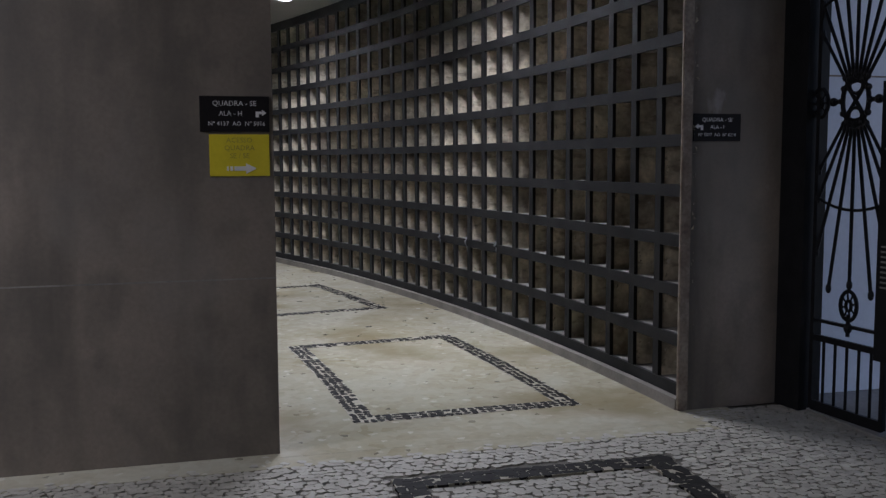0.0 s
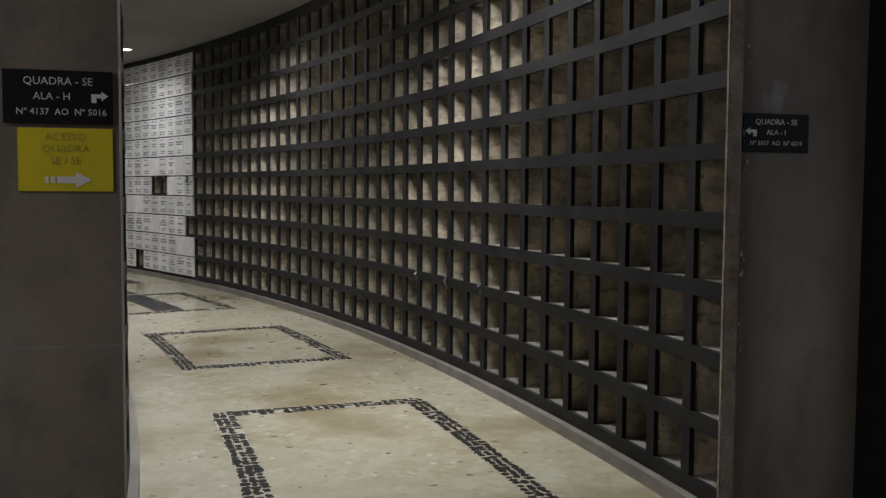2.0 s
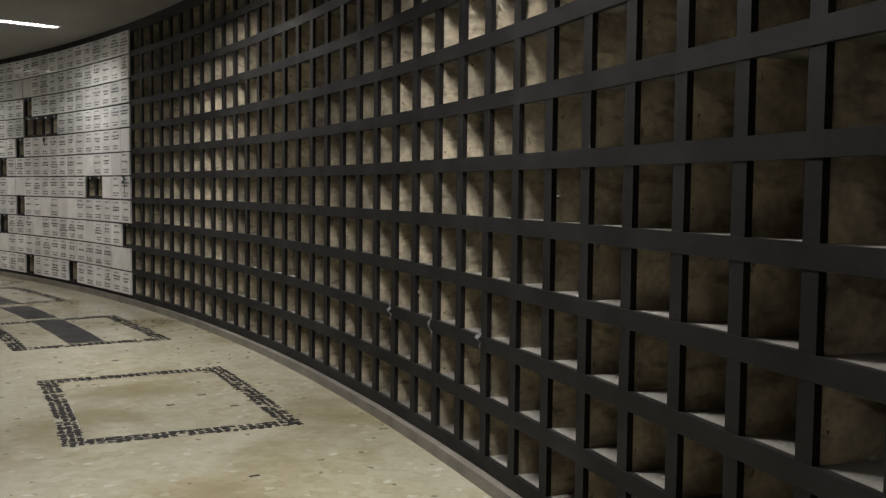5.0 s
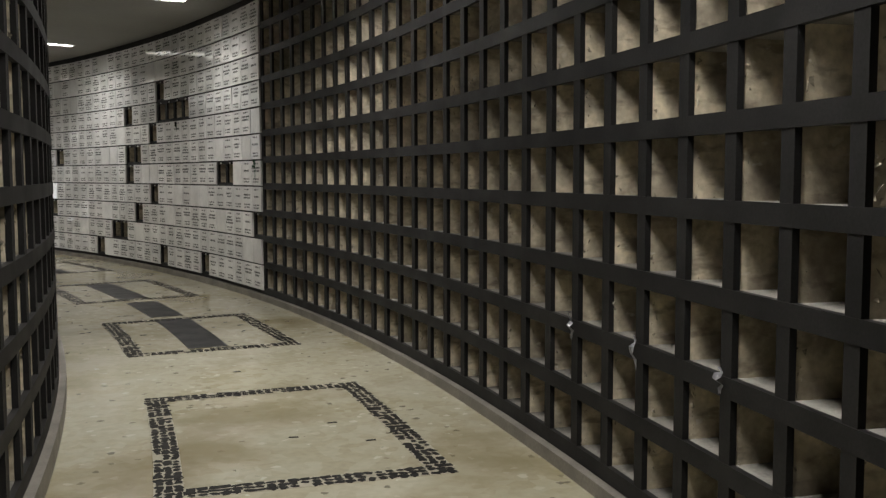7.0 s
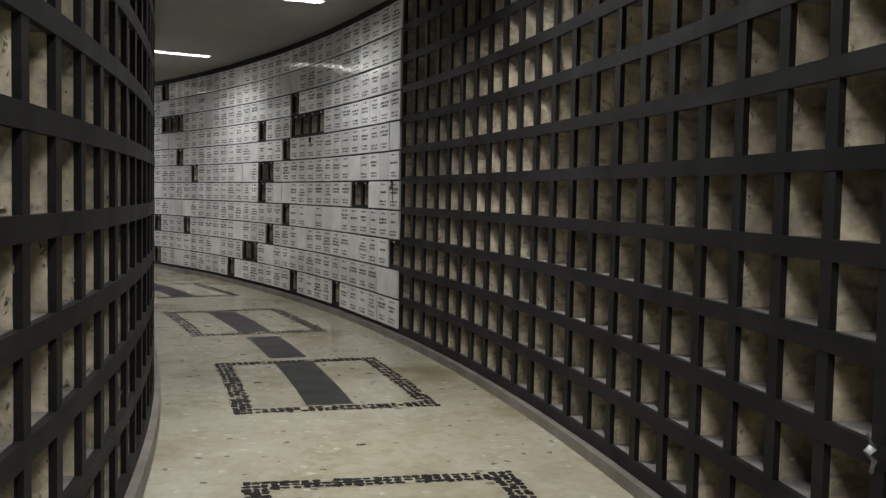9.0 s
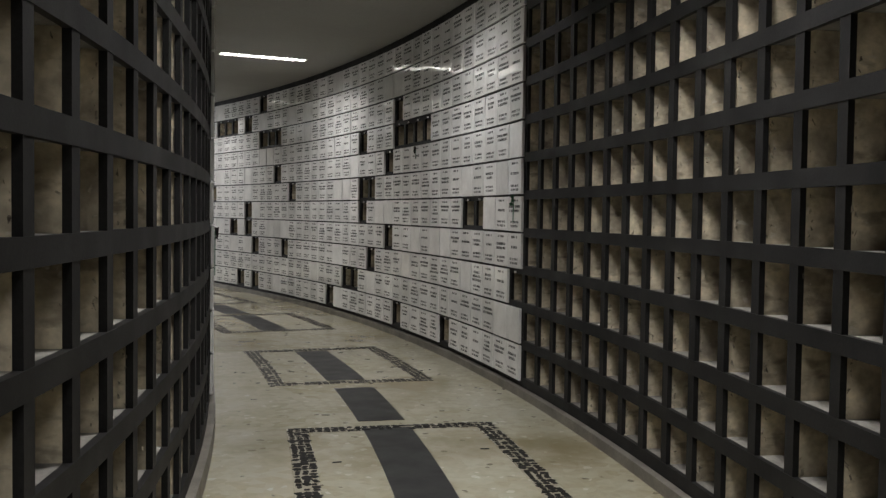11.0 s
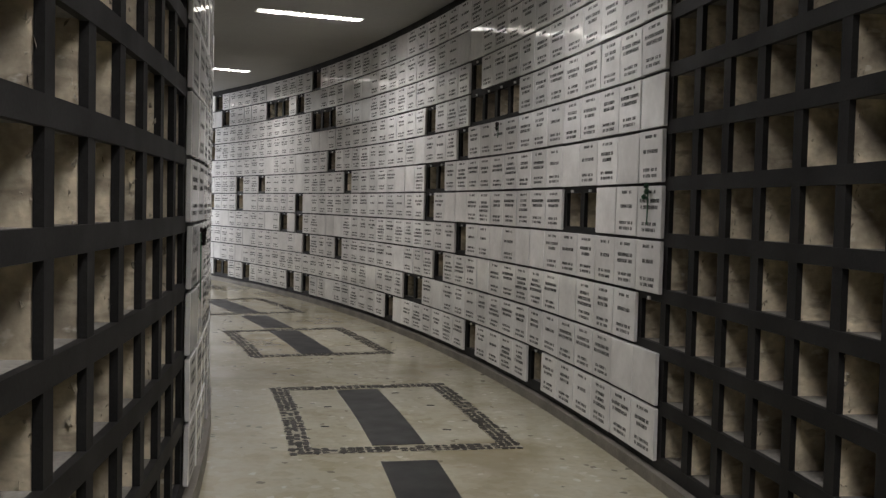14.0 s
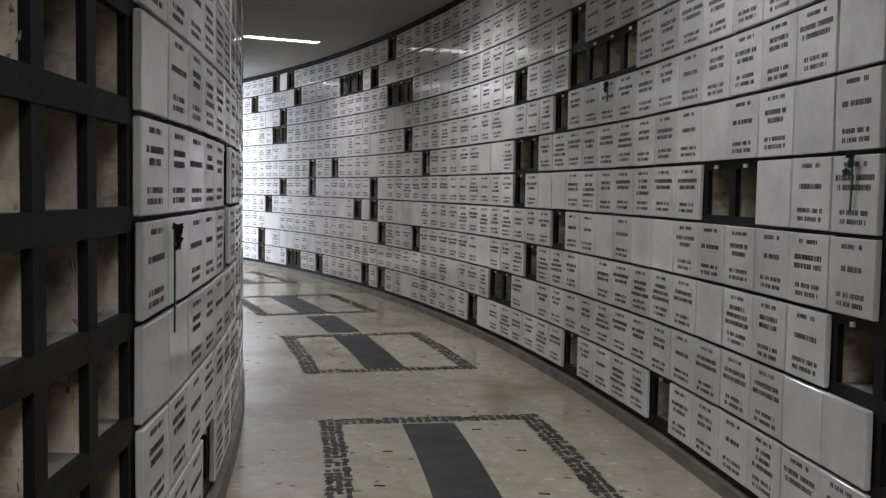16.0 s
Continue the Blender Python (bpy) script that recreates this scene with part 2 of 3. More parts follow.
def plates(wall, r, sign, s_first, pitch, cols, holes, near, seed, lift=0.0, blanks=()):
    """Plates on the lattice; those past the near columns are one joined part."""
    rnd = random.Random(seed)
    w = pitch * r / R_OUT - 0.0095
    h = ROW - 0.017
    variants = [plate_mesh(w, h, n, seed * 100 + i) for i, n in enumerate((1, 2, 2, 3, 1, 2, 3, 2, 1, 2, 2, 3, 2, 1, 2, 3, 2, 2))]
    blank = plate_mesh(w, h, 0, seed * 100 + 99)
    far_v, far_f, far_m = [], [], []
    for c in range(cols):
        for k in range(ROWS_HIGH):
            if (c, k) in holes:
                clip = bmesh.new()
                s = s_first + (c + 0.5) * pitch
                m = face_pose(r - sign * 0.003, s, zrail(k + 1) - 0.026 + lift) @ (Matrix.Identity(4) if sign > 0 else Matrix.Rotation(math.pi, 4, "Z"))
                box(clip, -0.013, 0.013, -0.012, 0.0, -0.008, 0.010, 0, m)
                part("clip", clip, WHITE, wall)
                continue
            me = blank if (c, k) in blanks or (rnd.random() < 0.13 and (c > 13 or not blanks)) else rnd.choice(variants)
            s = s_first + (c + 0.5) * pitch + rnd.uniform(-0.0025, 0.0025)
            m = face_pose(r - sign * 0.002, s, zrail(k) + lift + ROW / 2 + rnd.uniform(-0.0015, 0.0015))
            m = m @ (Matrix.Identity(4) if sign > 0 else Matrix.Rotation(math.pi, 4, "Z"))
            m = m @ pose(0, rnd.uniform(-0.003, 0.001), 0, rnd.uniform(-0.7, 0.7), rnd.uniform(-0.3, 0.3), rnd.uniform(-0.8, 0.8))
            if c < near:
                ob = new("plate", me)
                ob.parent = wall
                ob.matrix_basis = m
            else:
                base = len(far_v)
                far_v += [m @ v.co for v in me.vertices]
                for p in me.polygons:
                    far_f.append([base + i for i in p.vertices])
                    far_m.append(p.material_index)
    if far_f:
        me = bpy.data.meshes.new("far_plates")
        me.from_pydata(far_v, [], far_f)
        me.materials.append(MARBLE)
        me.materials.append(INK)
        me.polygons.foreach_set("material_index", far_m)
        ob = tagged(new("far_plates", me), "white marble niche plates farther along the wall", kind="stuff")
        ob.parent = wall


BLANK_OUT = {(2, 4), (1, 5), (4, 5), (0, 6), (0, 1), (1, 1), (4, 2), (6, 3), (7, 3), (10, 2), (11, 9), (12, 9), (13, 4), (12, 4), (9, 3)}
HOLES_OUT = {(11, 8), (8, 7), (9, 7), (10, 7), (11, 7), (15, 7), (3, 4), (4, 4), (12, 6), (14, 5), (15, 5), (15, 4), (12, 3), (14, 2), (16, 1),
             (17, 1), (19, 0), (11, 0), (6, 0), (0, 2), (28, 10), (43, 10), (41, 10), (34, 9), (33, 9), (32, 9), (30, 9), (40, 9), (28, 8), (27, 8),
             (26, 8), (26, 6), (24, 5), (38, 5), (35, 5), (42, 8), (42, 7), (43, 7), (46, 9), (38, 4), (42, 4), (30, 4), (44, 3), (32, 3), (30, 3),
             (29, 2), (25, 2), (45, 1), (45, 0), (41, 0), (40, 0), (37, 0), (31, 0), (29, 0)}
plates(wall_outer, R_OUT, 1, 0.0, COL, 56, HOLES_OUT, 27, 3, blanks=BLANK_OUT)
HOLES_IN = {(5, 4), (5, 3), (3, 0)}
plates(wall_inner, R_IN, -1, S_PLATES_IN, COL_IN, 23, HOLES_IN, 16, 5, LIFT_IN, {(0, 5), (1, 3), (1, 2), (0, 2)})

# ---- floor and ceiling ----
def floor_material():
    """Polished stone mosaic: pale cells, white chips, ochre stains."""
    mat = material("polished_mosaic", (0.41, 0.385, 0.297), 0.20, vary=0.09, scale=1.1, fine=22, bump=0.02, tint=(0.31, 0.275, 0.175))
    nt = mat.node_tree
    b = nt.nodes["Principled BSDF"]
    base = b.inputs["Base Color"].links[0].from_socket
    geo = nt.nodes.new("ShaderNodeNewGeometry")

    def cells(scale, lo, hi):
        v = nt.nodes.new("ShaderNodeTexVoronoi")
        v.inputs["Scale"].default_value = scale
        nt.links.new(geo.outputs["Position"], v.inputs["Vector"])
        sep = nt.nodes.new("ShaderNodeSeparateColor")
        nt.links.new(v.outputs["Color"], sep.inputs[0])
        r = nt.nodes.new("ShaderNodeMapRange")
        r.inputs[1].default_value, r.inputs[2].default_value = lo, hi
        nt.links.new(sep.outputs[0], r.inputs[0])
        return r.outputs[0]

    def mix(fac, a, colour, amount, kind="MIX"):
        m = nt.nodes.new("ShaderNodeMix")
        m.data_type, m.blend_type = "RGBA", kind
        k = nt.nodes.new("ShaderNodeMath")
        k.operation = "MULTIPLY"
        k.inputs[1].default_value = amount
        nt.links.new(fac, k.inputs[0])
        nt.links.new(k.outputs[0], m.inputs[0])
        nt.links.new(a, m.inputs[6])
        m.inputs[7].default_value = (*colour, 1)
        return m.outputs[2]
    c = mix(cells(13, 0.1, 0.9), base, (0.49, 0.475, 0.38), 0.35)
    c = mix(cells(27, 0.970, 0.988), c, (0.62, 0.60, 0.51), 0.45)
    c = mix(cells(31, 0.992, 0.994), c, (0.06, 0.05, 0.04), 0.6)
    n = nt.nodes.new("ShaderNodeTexNoise")
    n.inputs["Scale"].default_value, n.inputs["Detail"].default_value = 0.9, 5
    nt.links.new(geo.outputs["Position"], n.inputs["Vector"])
    r = nt.nodes.new("ShaderNodeMapRange")
    r.inputs[1].default_value, r.inputs[2].default_value = 0.51, 0.66
    nt.links.new(n.outputs[0], r.inputs[0])
    c = mix(r.outputs[0], c, (0.225, 0.182, 0.095), 0.75)
    nt.links.new(c, b.inputs["Base Color"])
    return mat


FLOOR = floor_material()
bm = bmesh.new()
arc_box(bm, R_IN - 0.3, R_OUT + 0.3, -11.75, 24.0, -0.2, 0.0, COL)
tagged(part("floor", bm, FLOOR), "polished cream stone floor of a curved corridor", "floor", kind="structure")

bm = bmesh.new()
box(bm, 20.0, 30.58, -0.31, -0.05, -0.2, -0.0005, 0, ENT)
tagged(part("floor_mouth", bm, FLOOR), "polished cream stone floor before the corridor mouth", "floor", kind="structure")
bm = bmesh.new()
last = S_START - 0.1
for s in LAMPS:
    arc_box(bm, R_IN - 0.7, R_OUT + 0.7, last, s - 0.1, CEIL, CEIL + 0.25, COL)
    arc_box(bm, R_IN - 0.7, 28.8, s - 0.1, s + 0.1, CEIL, CEIL + 0.25, COL)
    arc_box(bm, 30.0, R_OUT + 0.7, s - 0.1, s + 0.1, CEIL, CEIL + 0.25, COL)
    last = s + 0.1
arc_box(bm, R_IN - 0.7, R_OUT + 0.7, last, S_END, CEIL, CEIL + 0.25, COL)
tagged(part("ceiling", bm, CEILING), "smooth off-white plaster ceiling", "ceiling", kind="structure")

# inner wall goes on plain to the far end
bm = bmesh.new()
arc_box(bm, R_IN - 0.4, R_IN, in_edges[-1] + 0.03, 15.6, 0, CEIL, COL)
arc_box(bm, R_IN - 0.4, R_IN, 18.4, S_END, 0, CEIL, COL)
arc_box(bm, R_IN - 0.4, R_IN, 15.6, 18.4, 2.9, CEIL, COL)
tagged(part("wall_inner_far", bm, CONCRETE), "plain concrete end of the inner wall", "wall", kind="structure")


# unseen wall, added to stop blue sky light entering at the end
bm = bmesh.new()
arc_box(bm, R_IN - 0.7, R_OUT + 0.7, S_END, S_END + 0.2, 0, CEIL + 0.25)
tagged(part("wall_end_added", bm, CONCRETE), "unseen plain wall added to keep the sky out of the corridor", "wall", kind="structure")


# ---- ceiling lights ----
def ceiling_light():
    light = thing("ceiling_light", "recessed white fluorescent strip light with lit tubes", "lamp", group="strip lights along the ceiling")
    bm = bmesh.new()
    for x0, x1, y0, y1, z0, z1 in ((-0.595, 0.595, -0.098, -0.085, -0.006, 0.09), (-0.595, 0.595, 0.085, 0.098, -0.006, 0.09), (-0.6, -0.585, -0.085, 0.085, -0.006, 0.09),
                                   (0.585, 0.6, -0.085, 0.085, -0.006, 0.09), (-0.585, 0.585, -0.085, 0.085, 0.08, 0.09)):
        box(bm, x0, x1, y0, y1, z0, z1)
    part("housing", bm, WHITE, light)
    for y in (-0.04, 0.04):
        bm = bmesh.new()
        bmesh.ops.create_cone(bm, cap_ends=True, segments=10, radius1=0.014, radius2=0.014, depth=1.14, matrix=Matrix.Translation((0, y, 0.052)) @ Matrix.Rotation(math.pi / 2, 4, "Y"))
        part("tube", bm, TUBE, light, "lit fluorescent tube")
    for i in range(17):
        x = -0.54 + i * 0.0675
        bm = bmesh.new()
        box(bm, x - 0.001, x + 0.001, -0.085, 0.085, -0.008, 0.018)
        part("louvre_blade", bm, WHITE, light)
    return light


first = ceiling_light()
for i, s in enumerate(LAMPS):
    m = Matrix.Translation(P(29.4, s, CEIL)) @ Matrix.Rotation(ang(s), 4, "Z")
    if i == 0:
        first.matrix_world = m
    else:
        copy_thing(first, m)
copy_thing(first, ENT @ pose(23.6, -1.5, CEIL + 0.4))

# ---- the entrance end ----
bm = bmesh.new()
box(bm, 20.0, 28.105, -0.069, 0.06, 0.0, 4.2, 0, ENT)
wall_left = tagged(part("wall_left_pier", bm, CONCRETE), "broad grey-brown concrete pier at the corridor mouth", "wall", kind="structure")
bm = bmesh.new()
box(bm, 20.0, 28.107, -0.0697, -0.06, 0.930, 0.938, 0, ENT)
part("formwork_joint", bm, SILL, wall_left, "pale formwork joint in the concrete")
bm = bmesh.new()
for z in (2.7, 3.6):
    box(bm, 20.0, 28.107, -0.071, -0.06, z, z + 0.004, 0, ENT)
part("formwork_joint", bm, CONCRETE, wall_left)
bm = bmesh.new()
box(bm, 30.60, 31.24, 0.1086, 0.124, 0.0, 4.2, 0, ENT)
box(bm, 31.02, 31.24, 0.124, 0.55, 0.0, 4.2, 0, ENT)
tagged(part("wall_right_pier", bm, CONCRETE), "grey concrete pier beside the gate", "wall", kind="structure")
bm = bmesh.new()
box(bm, 30.53, 30.598, 0.095, 0.122, 0.0, CEIL, 0, ENT)
bmesh.ops.bevel(bm, geom=list(bm.edges), offset=0.006, segments=2, affect="EDGES")
tagged(part("trim", bm, STEEL), "worn pale metal trim where the lattice ends", "trim", kind="structure")
bm = bmesh.new()
box(bm, 20, 36, -9, 0.2, -0.2, -0.010, 0, ENT)
tagged(part("floor_forecourt", bm, JOINT), "dark earth bed between paving setts", "floor", kind="structure")
bm = bmesh.new()
box(bm, 20, 36, -9, -3.03, -0.1, -0.002, 0, ENT)
box(bm, 20, 25.77, -3.03, -0.315, -0.1, -0.002, 0, ENT)
tagged(part("pavement_forecourt", bm, PALE_STONE), "pale stone paving of the forecourt", "pavement", kind="structure")
bm = bmesh.new()
box(bm, 20, 31.3, -9.2, -0.0, CEIL + 0.5, CEIL + 0.6, 0, ENT)
tagged(part("ceiling_forecourt", bm, CEILING), "plain ceiling of the forecourt", "ceiling", kind="structure")
bm = bmesh.new()
box(bm, 28.107, 30.6, -0.03, 0.12, CEIL + 0.001, 4.2, 0, ENT)
tagged(part("wall_lintel", bm, CONCRETE), "plain concrete over the corridor mouth", "wall", kind="structure")
bm = bmesh.new()
box(bm, 20, 31.3, -9.2, -9.0, -0.2, 4.2, 0, ENT)
tagged(part("wall_back", bm, CONCRETE), "plain concrete wall closing the forecourt", "wall", kind="structure")
bm = bmesh.new()
box(bm, 19.8, 20, -9.2, 0.5, -0.2, 4.2, 0, ENT)
tagged(part("wall_side", bm, CONCRETE), "plain concrete side wall of the forecourt", "wall", kind="structure")
bm = bmesh.new()
box(bm, 1.75, 9.2, 0.0, 0.2, 0, 4.2, 0, GATE)
box(bm, -0.1, 1.75, 0.0, 0.2, 3.1, 4.2, 0, GATE)
tagged(part("wall_gate", bm, CONCRETE), "plain concrete wall round the gate opening", "wall", kind="structure")

# outside the gate: a pale wall, paving, open sky
BLUE_WALL = material("pale_outside_paint", (0.54, 0.60, 0.69), 0.85, vary=0.04, scale=0.7, fine=30, bump=0.05)
bm = bmesh.new()
box(bm, 31.245, 40.0, 0.19, 0.45, 0.0, 4.6, 0, ENT)
tagged(part("wall_outside", bm, BLUE_WALL), "pale painted wall in daylight beyond the gate", "wall", kind="structure")
bm = bmesh.new()
box(bm, 31.245, 40.0, 0.186, 0.19, 2.05, 2.06, 0, ENT)
tagged(part("trim", bm, CONCRETE), "thin grey line on the outside wall", "trim", kind="structure")
PAVE = material("outside_paving", (0.26, 0.25, 0.23), 0.8, vary=0.15, scale=2, fine=40, bump=0.15)
bm = bmesh.new()
box(bm, 31.3, 40.0, -9, 0.19, -0.1, 0.012, 0, ENT)
tagged(part("pavement_outside", bm, PAVE), "grey paving outside the gate", "pavement", kind="structure")


# ---- wrought-iron gate ----
def tube(bm, pts, rad, closed=False, seg=6):
    """A round bar along points."""
    pts = [Vector(p) for p in pts]
    n = len(pts)
    rings = []
    for i, p in enumerate(pts):
        a = pts[i - 1] if (i or closed) else p
        b = pts[(i + 1) % n] if (i < n - 1 or closed) else p
        d = (b - a).normalized()
        side = d.cross(Vector((0, 1, 0)))
        side = side.normalized() if side.length > 1e-4 else Vector((1, 0, 0))
        up = d.cross(side)
        rings.append([bm.verts.new(p + rad * (math.cos(t) * side + math.sin(t) * up)) for t in (2 * math.pi * k / seg for k in range(seg))])
    for i in range(n if closed else n - 1):
        a, b = rings[i], rings[(i + 1) % n]
        for k in range(seg):
            bm.faces.new((a[k], a[(k + 1) % seg], b[(k + 1) % seg], b[k]))
    if not closed:
        bm.faces.new(rings[0])
        bm.faces.new(rings[-1])


def ring(bm, x, z, rx, rz, rad):
    tube(bm, [(x + rx * math.cos(t), 0, z + rz * math.sin(t)) for t in (2 * math.pi * k / 20 for k in range(20))], rad, True)


def ball(bm, x, z, r, sz=1.0):
    bmesh.ops.create_uvsphere(bm, u_segments=8, v_segments=6, radius=r, matrix=Matrix.Translation((x, 0, z)) @ Matrix.Diagonal((1, 1, sz, 1)))


def gate_leaf(x0, x1, plate):
    leaf = thing("iron_gate", "closed black wrought-iron gate leaf with sunburst bars", "gate", group="gate leaves", m=GATE)
    xc, zc = (x0 + x1) / 2, 1.86
    for x in (x0, x1):
        bm = bmesh.new()
        box(bm, x - 0.014, x + 0.014, -0.014, 0.014, 0.03, 3.05)
        part("stile", bm, BLACK, leaf)
    for z, h in ((0.05, 0.03), (0.465, 0.018), (0.57, 0.009), (3.03, 0.02)):
        bm = bmesh.new()
        box(bm, x0, x1, -0.012, 0.012, z - h, z + h)
        part("gate_rail", bm, BLACK, leaf)
    n = 6
    for i in range(1, n):
        x = x0 + (x1 - x0) * i / n
        bm = bmesh.new()
        tube(bm, [(x, 0, 0.06), (x, 0, 0.465)], 0.009)
        part("baluster", bm, BLACK, leaf)
    # rays from the hub, each with a bead at its foot
    half = (x1 - x0) / 2
    for k in range(-4, 5):
        for up in (-1, 1):
            a = radians(k * 8.5)
            dx, dz = math.sin(a), up * math.cos(a)
            length = 1.05 if k == 0 else (1.10 if abs(k) == 1 else 9)
            if abs(dx) > 1e-3:
                length = min(length, (half - 0.005) / abs(dx))
            length = min(length, 1.2)
            bm = bmesh.new()
            tube(bm, [(xc + 0.10 * dx, 0, zc + 0.10 * dz), (xc + length * dx, 0, zc + length * dz)], 0.0105)
            ball(bm, xc + length * dx, zc + length * dz, 0.017, 1.8)
            ball(bm, xc + 0.16 * dx, zc + 0.16 * dz, 0.014, 1.5)
            part("ray_bar", bm, BLACK, leaf)
    bm = bmesh.new()
    ring(bm, xc, zc, 0.098, 0.13, 0.014)
    ring(bm, xc, zc + 0.085, 0.05, 0.045, 0.011)
    ring(bm, xc, zc - 0.085, 0.05, 0.045, 0.011)
    tube(bm, [(xc - 0.07, 0, zc - 0.09), (xc + 0.07, 0, zc + 0.09)], 0.012)
    tube(bm, [(xc + 0.07, 0, zc - 0.09), (xc - 0.07, 0, zc + 0.09)], 0.012)
    for k in range(12):
        t = 2 * math.pi * k / 12
        ball(bm, xc + 0.105 * math.cos(t), zc + 0.14 * math.sin(t), 0.02)
    part("hub", bm, BLACK, leaf, "ornate cast hub with crossed bars")
    for x in (x0, x1):
        bm = bmesh.new()
        ring(bm, x, zc, 0.065, 0.085, 0.012)
        ring(bm, x, zc, 0.022, 0.03, 0.010)
        for k in range(8):
            t = 2 * math.pi * k / 8
            tube(bm, [(x + 0.022 * math.cos(t), 0, zc + 0.03 * math.sin(t)), (x + 0.065 * math.cos(t), 0, zc + 0.085 * math.sin(t))], 0.006)
        sx = 1 if x < xc else -1
        tube(bm, [(x + sx * 0.065, 0, zc), (xc - sx * 0.09, 0, zc)], 0.013)
        ball(bm, x + sx * 0.105, zc, 0.026)
        part("rosette", bm, BLACK, leaf, "cast rosette")
    bm = bmesh.new()
    ring(bm, xc, 0.69, 0.062, 0.085, 0.012)
    ring(bm, xc, 0.69, 0.02, 0.03, 0.010)
    for k in range(8):
        t = 2 * math.pi * k / 8 + 0.2
        tube(bm, [(xc + 0.02 * math.cos(t), 0, 0.69 + 0.03 * math.sin(t)), (xc + 0.062 * math.cos(t), 0, 0.69 + 0.085 * math.sin(t))], 0.006)
    tube(bm, [(xc, 0, 0.51), (xc, 0, 0.64)], 0.012)
    ball(bm, xc, 0.56, 0.024, 1.4)
    part("rosette", bm, BLACK, leaf, "cast rosette")
    for up in (-1, 1):
        bm = bmesh.new()
        pts = []
        for k in range(13):
            x = -half + 2 * half * k / 12
            pts.append((xc + x, 0, zc + up * math.sqrt(0.62 ** 2 - x * x)))
        tube(bm, pts, 0.009)
        part("arc_bar", bm, BLACK, leaf)
    if plate:
        bm = bmesh.new()
        box(bm, x1 - 0.05, x1 + 0.24, -0.03, -0.016, 0.42, 1.95)
        part("lock_plate", bm, BLACK, leaf, "black sheet-metal lock plate")
        for z in [1.05 - i * 0.028 for i in range(9)] + [1.58]:
            bm = bmesh.new()
            box(bm, x1 - 0.02, x1 + 0.03, -0.0325, -0.0295, z, z + 0.010)
            part("lettering", bm, SILL, leaf, "faded lettering")
    return leaf


gate_leaf(0.335, 0.885, True)
gate_leaf(0.95, 1.50, False)
bm = bmesh.new()
box(bm, 0.0, 0.29, -0.06, 0.10, 0, 3.1, 0, GATE)
box(bm, 1.53, 1.81, -0.06, 0.10, 0, 3.1, 0, GATE)
tagged(part("gate_frame", bm, BLACK), "black painted steel gate posts", "gate frame", kind="structure")


# ---- signs ----
def flat_text(body, size, m, mat, name, parent):
    cu = bpy.data.curves.new(name, "FONT")
    cu.body, cu.size, cu.align_x, cu.align_y = body, size, "CENTER", "CENTER"
    cu.resolution_u = 2
    cu.extrude = 0.0004
    ob = new("tmp", cu)
    me = bpy.data.meshes.new_from_object(ob)
    bpy.data.objects.remove(ob)
    me.materials.append(mat)
    o = new(name, me)
    o.parent = parent
    o.matrix_basis = m
    return o


SIGN = material("sign_plastic", (0.014, 0.012, 0.013), 0.45, spec=0.2, vary=0.1, scale=6, fine=60, bump=0.02)
LETTER = material("white_lettering", (0.75, 0.74, 0.72), 0.5, vary=0.05, scale=6, fine=60, bump=0.0)
YELLOW = material("yellow_card", (0.72, 0.60, 0.02), 0.4, vary=0.04, scale=4, fine=40, bump=0.0)
FADED = material("faded_print", (0.42, 0.36, 0.06), 0.5, vary=0.1, scale=6, fine=40, bump=0.0)


def sign_board(x0, x1, y, z0, z1, lines, arrow):
    """A dark plastic sign facing the forecourt; arrow +1 points along x, -1 against it."""
    cx, cz = (x0 + x1) / 2, (z0 + z1) / 2
    w, h = x1 - x0, z1 - z0
    sg = thing("sign", "dark plastic direction sign with white lettering on concrete", "sign", group="direction signs", m=ENT @ Matrix.Translation((cx, y, cz)))
    bm = bmesh.new()
    box(bm, -w / 2, w / 2, -0.006, 0, -h / 2, h / 2)
    bmesh.ops.bevel(bm, geom=list(bm.edges), offset=0.0015, segments=1, affect="EDGES")
    part("board", bm, SIGN, sg)
    up = Matrix.Rotation(math.pi / 2, 4, "X")
    for body, size, x, z in lines:
        flat_text(body, size, Matrix.Translation((x, -0.0066, z)) @ up, LETTER, "lettering", sg)
    bm = bmesh.new()
    ax = arrow * w * 0.36
    box(bm, ax - 0.008 - arrow * 0.012, ax + 0.008 - arrow * 0.012, -0.0075, -0.006, -0.016, 0.012)
    box(bm, min(ax - arrow * 0.02, ax + arrow * 0.012), max(ax - arrow * 0.02, ax + arrow * 0.012), -0.0078, -0.006, 0.0, 0.013)
    v = [bm.verts.new((ax + arrow * q, yy, zz)) for yy in (-0.0078, -0.006) for q, zz in ((0.012, -0.009), (0.034, 0.0065), (0.012, 0.022))]
    bm.faces.new(v[:3])
    bm.faces.new(v[3:])
    for k in range(3):
        bm.faces.new((v[k], v[(k + 1) % 3], v[3 + (k + 1) % 3], v[3 + k]))
    part("arrow", bm, LETTER, sg, "white arrow")
    return sg


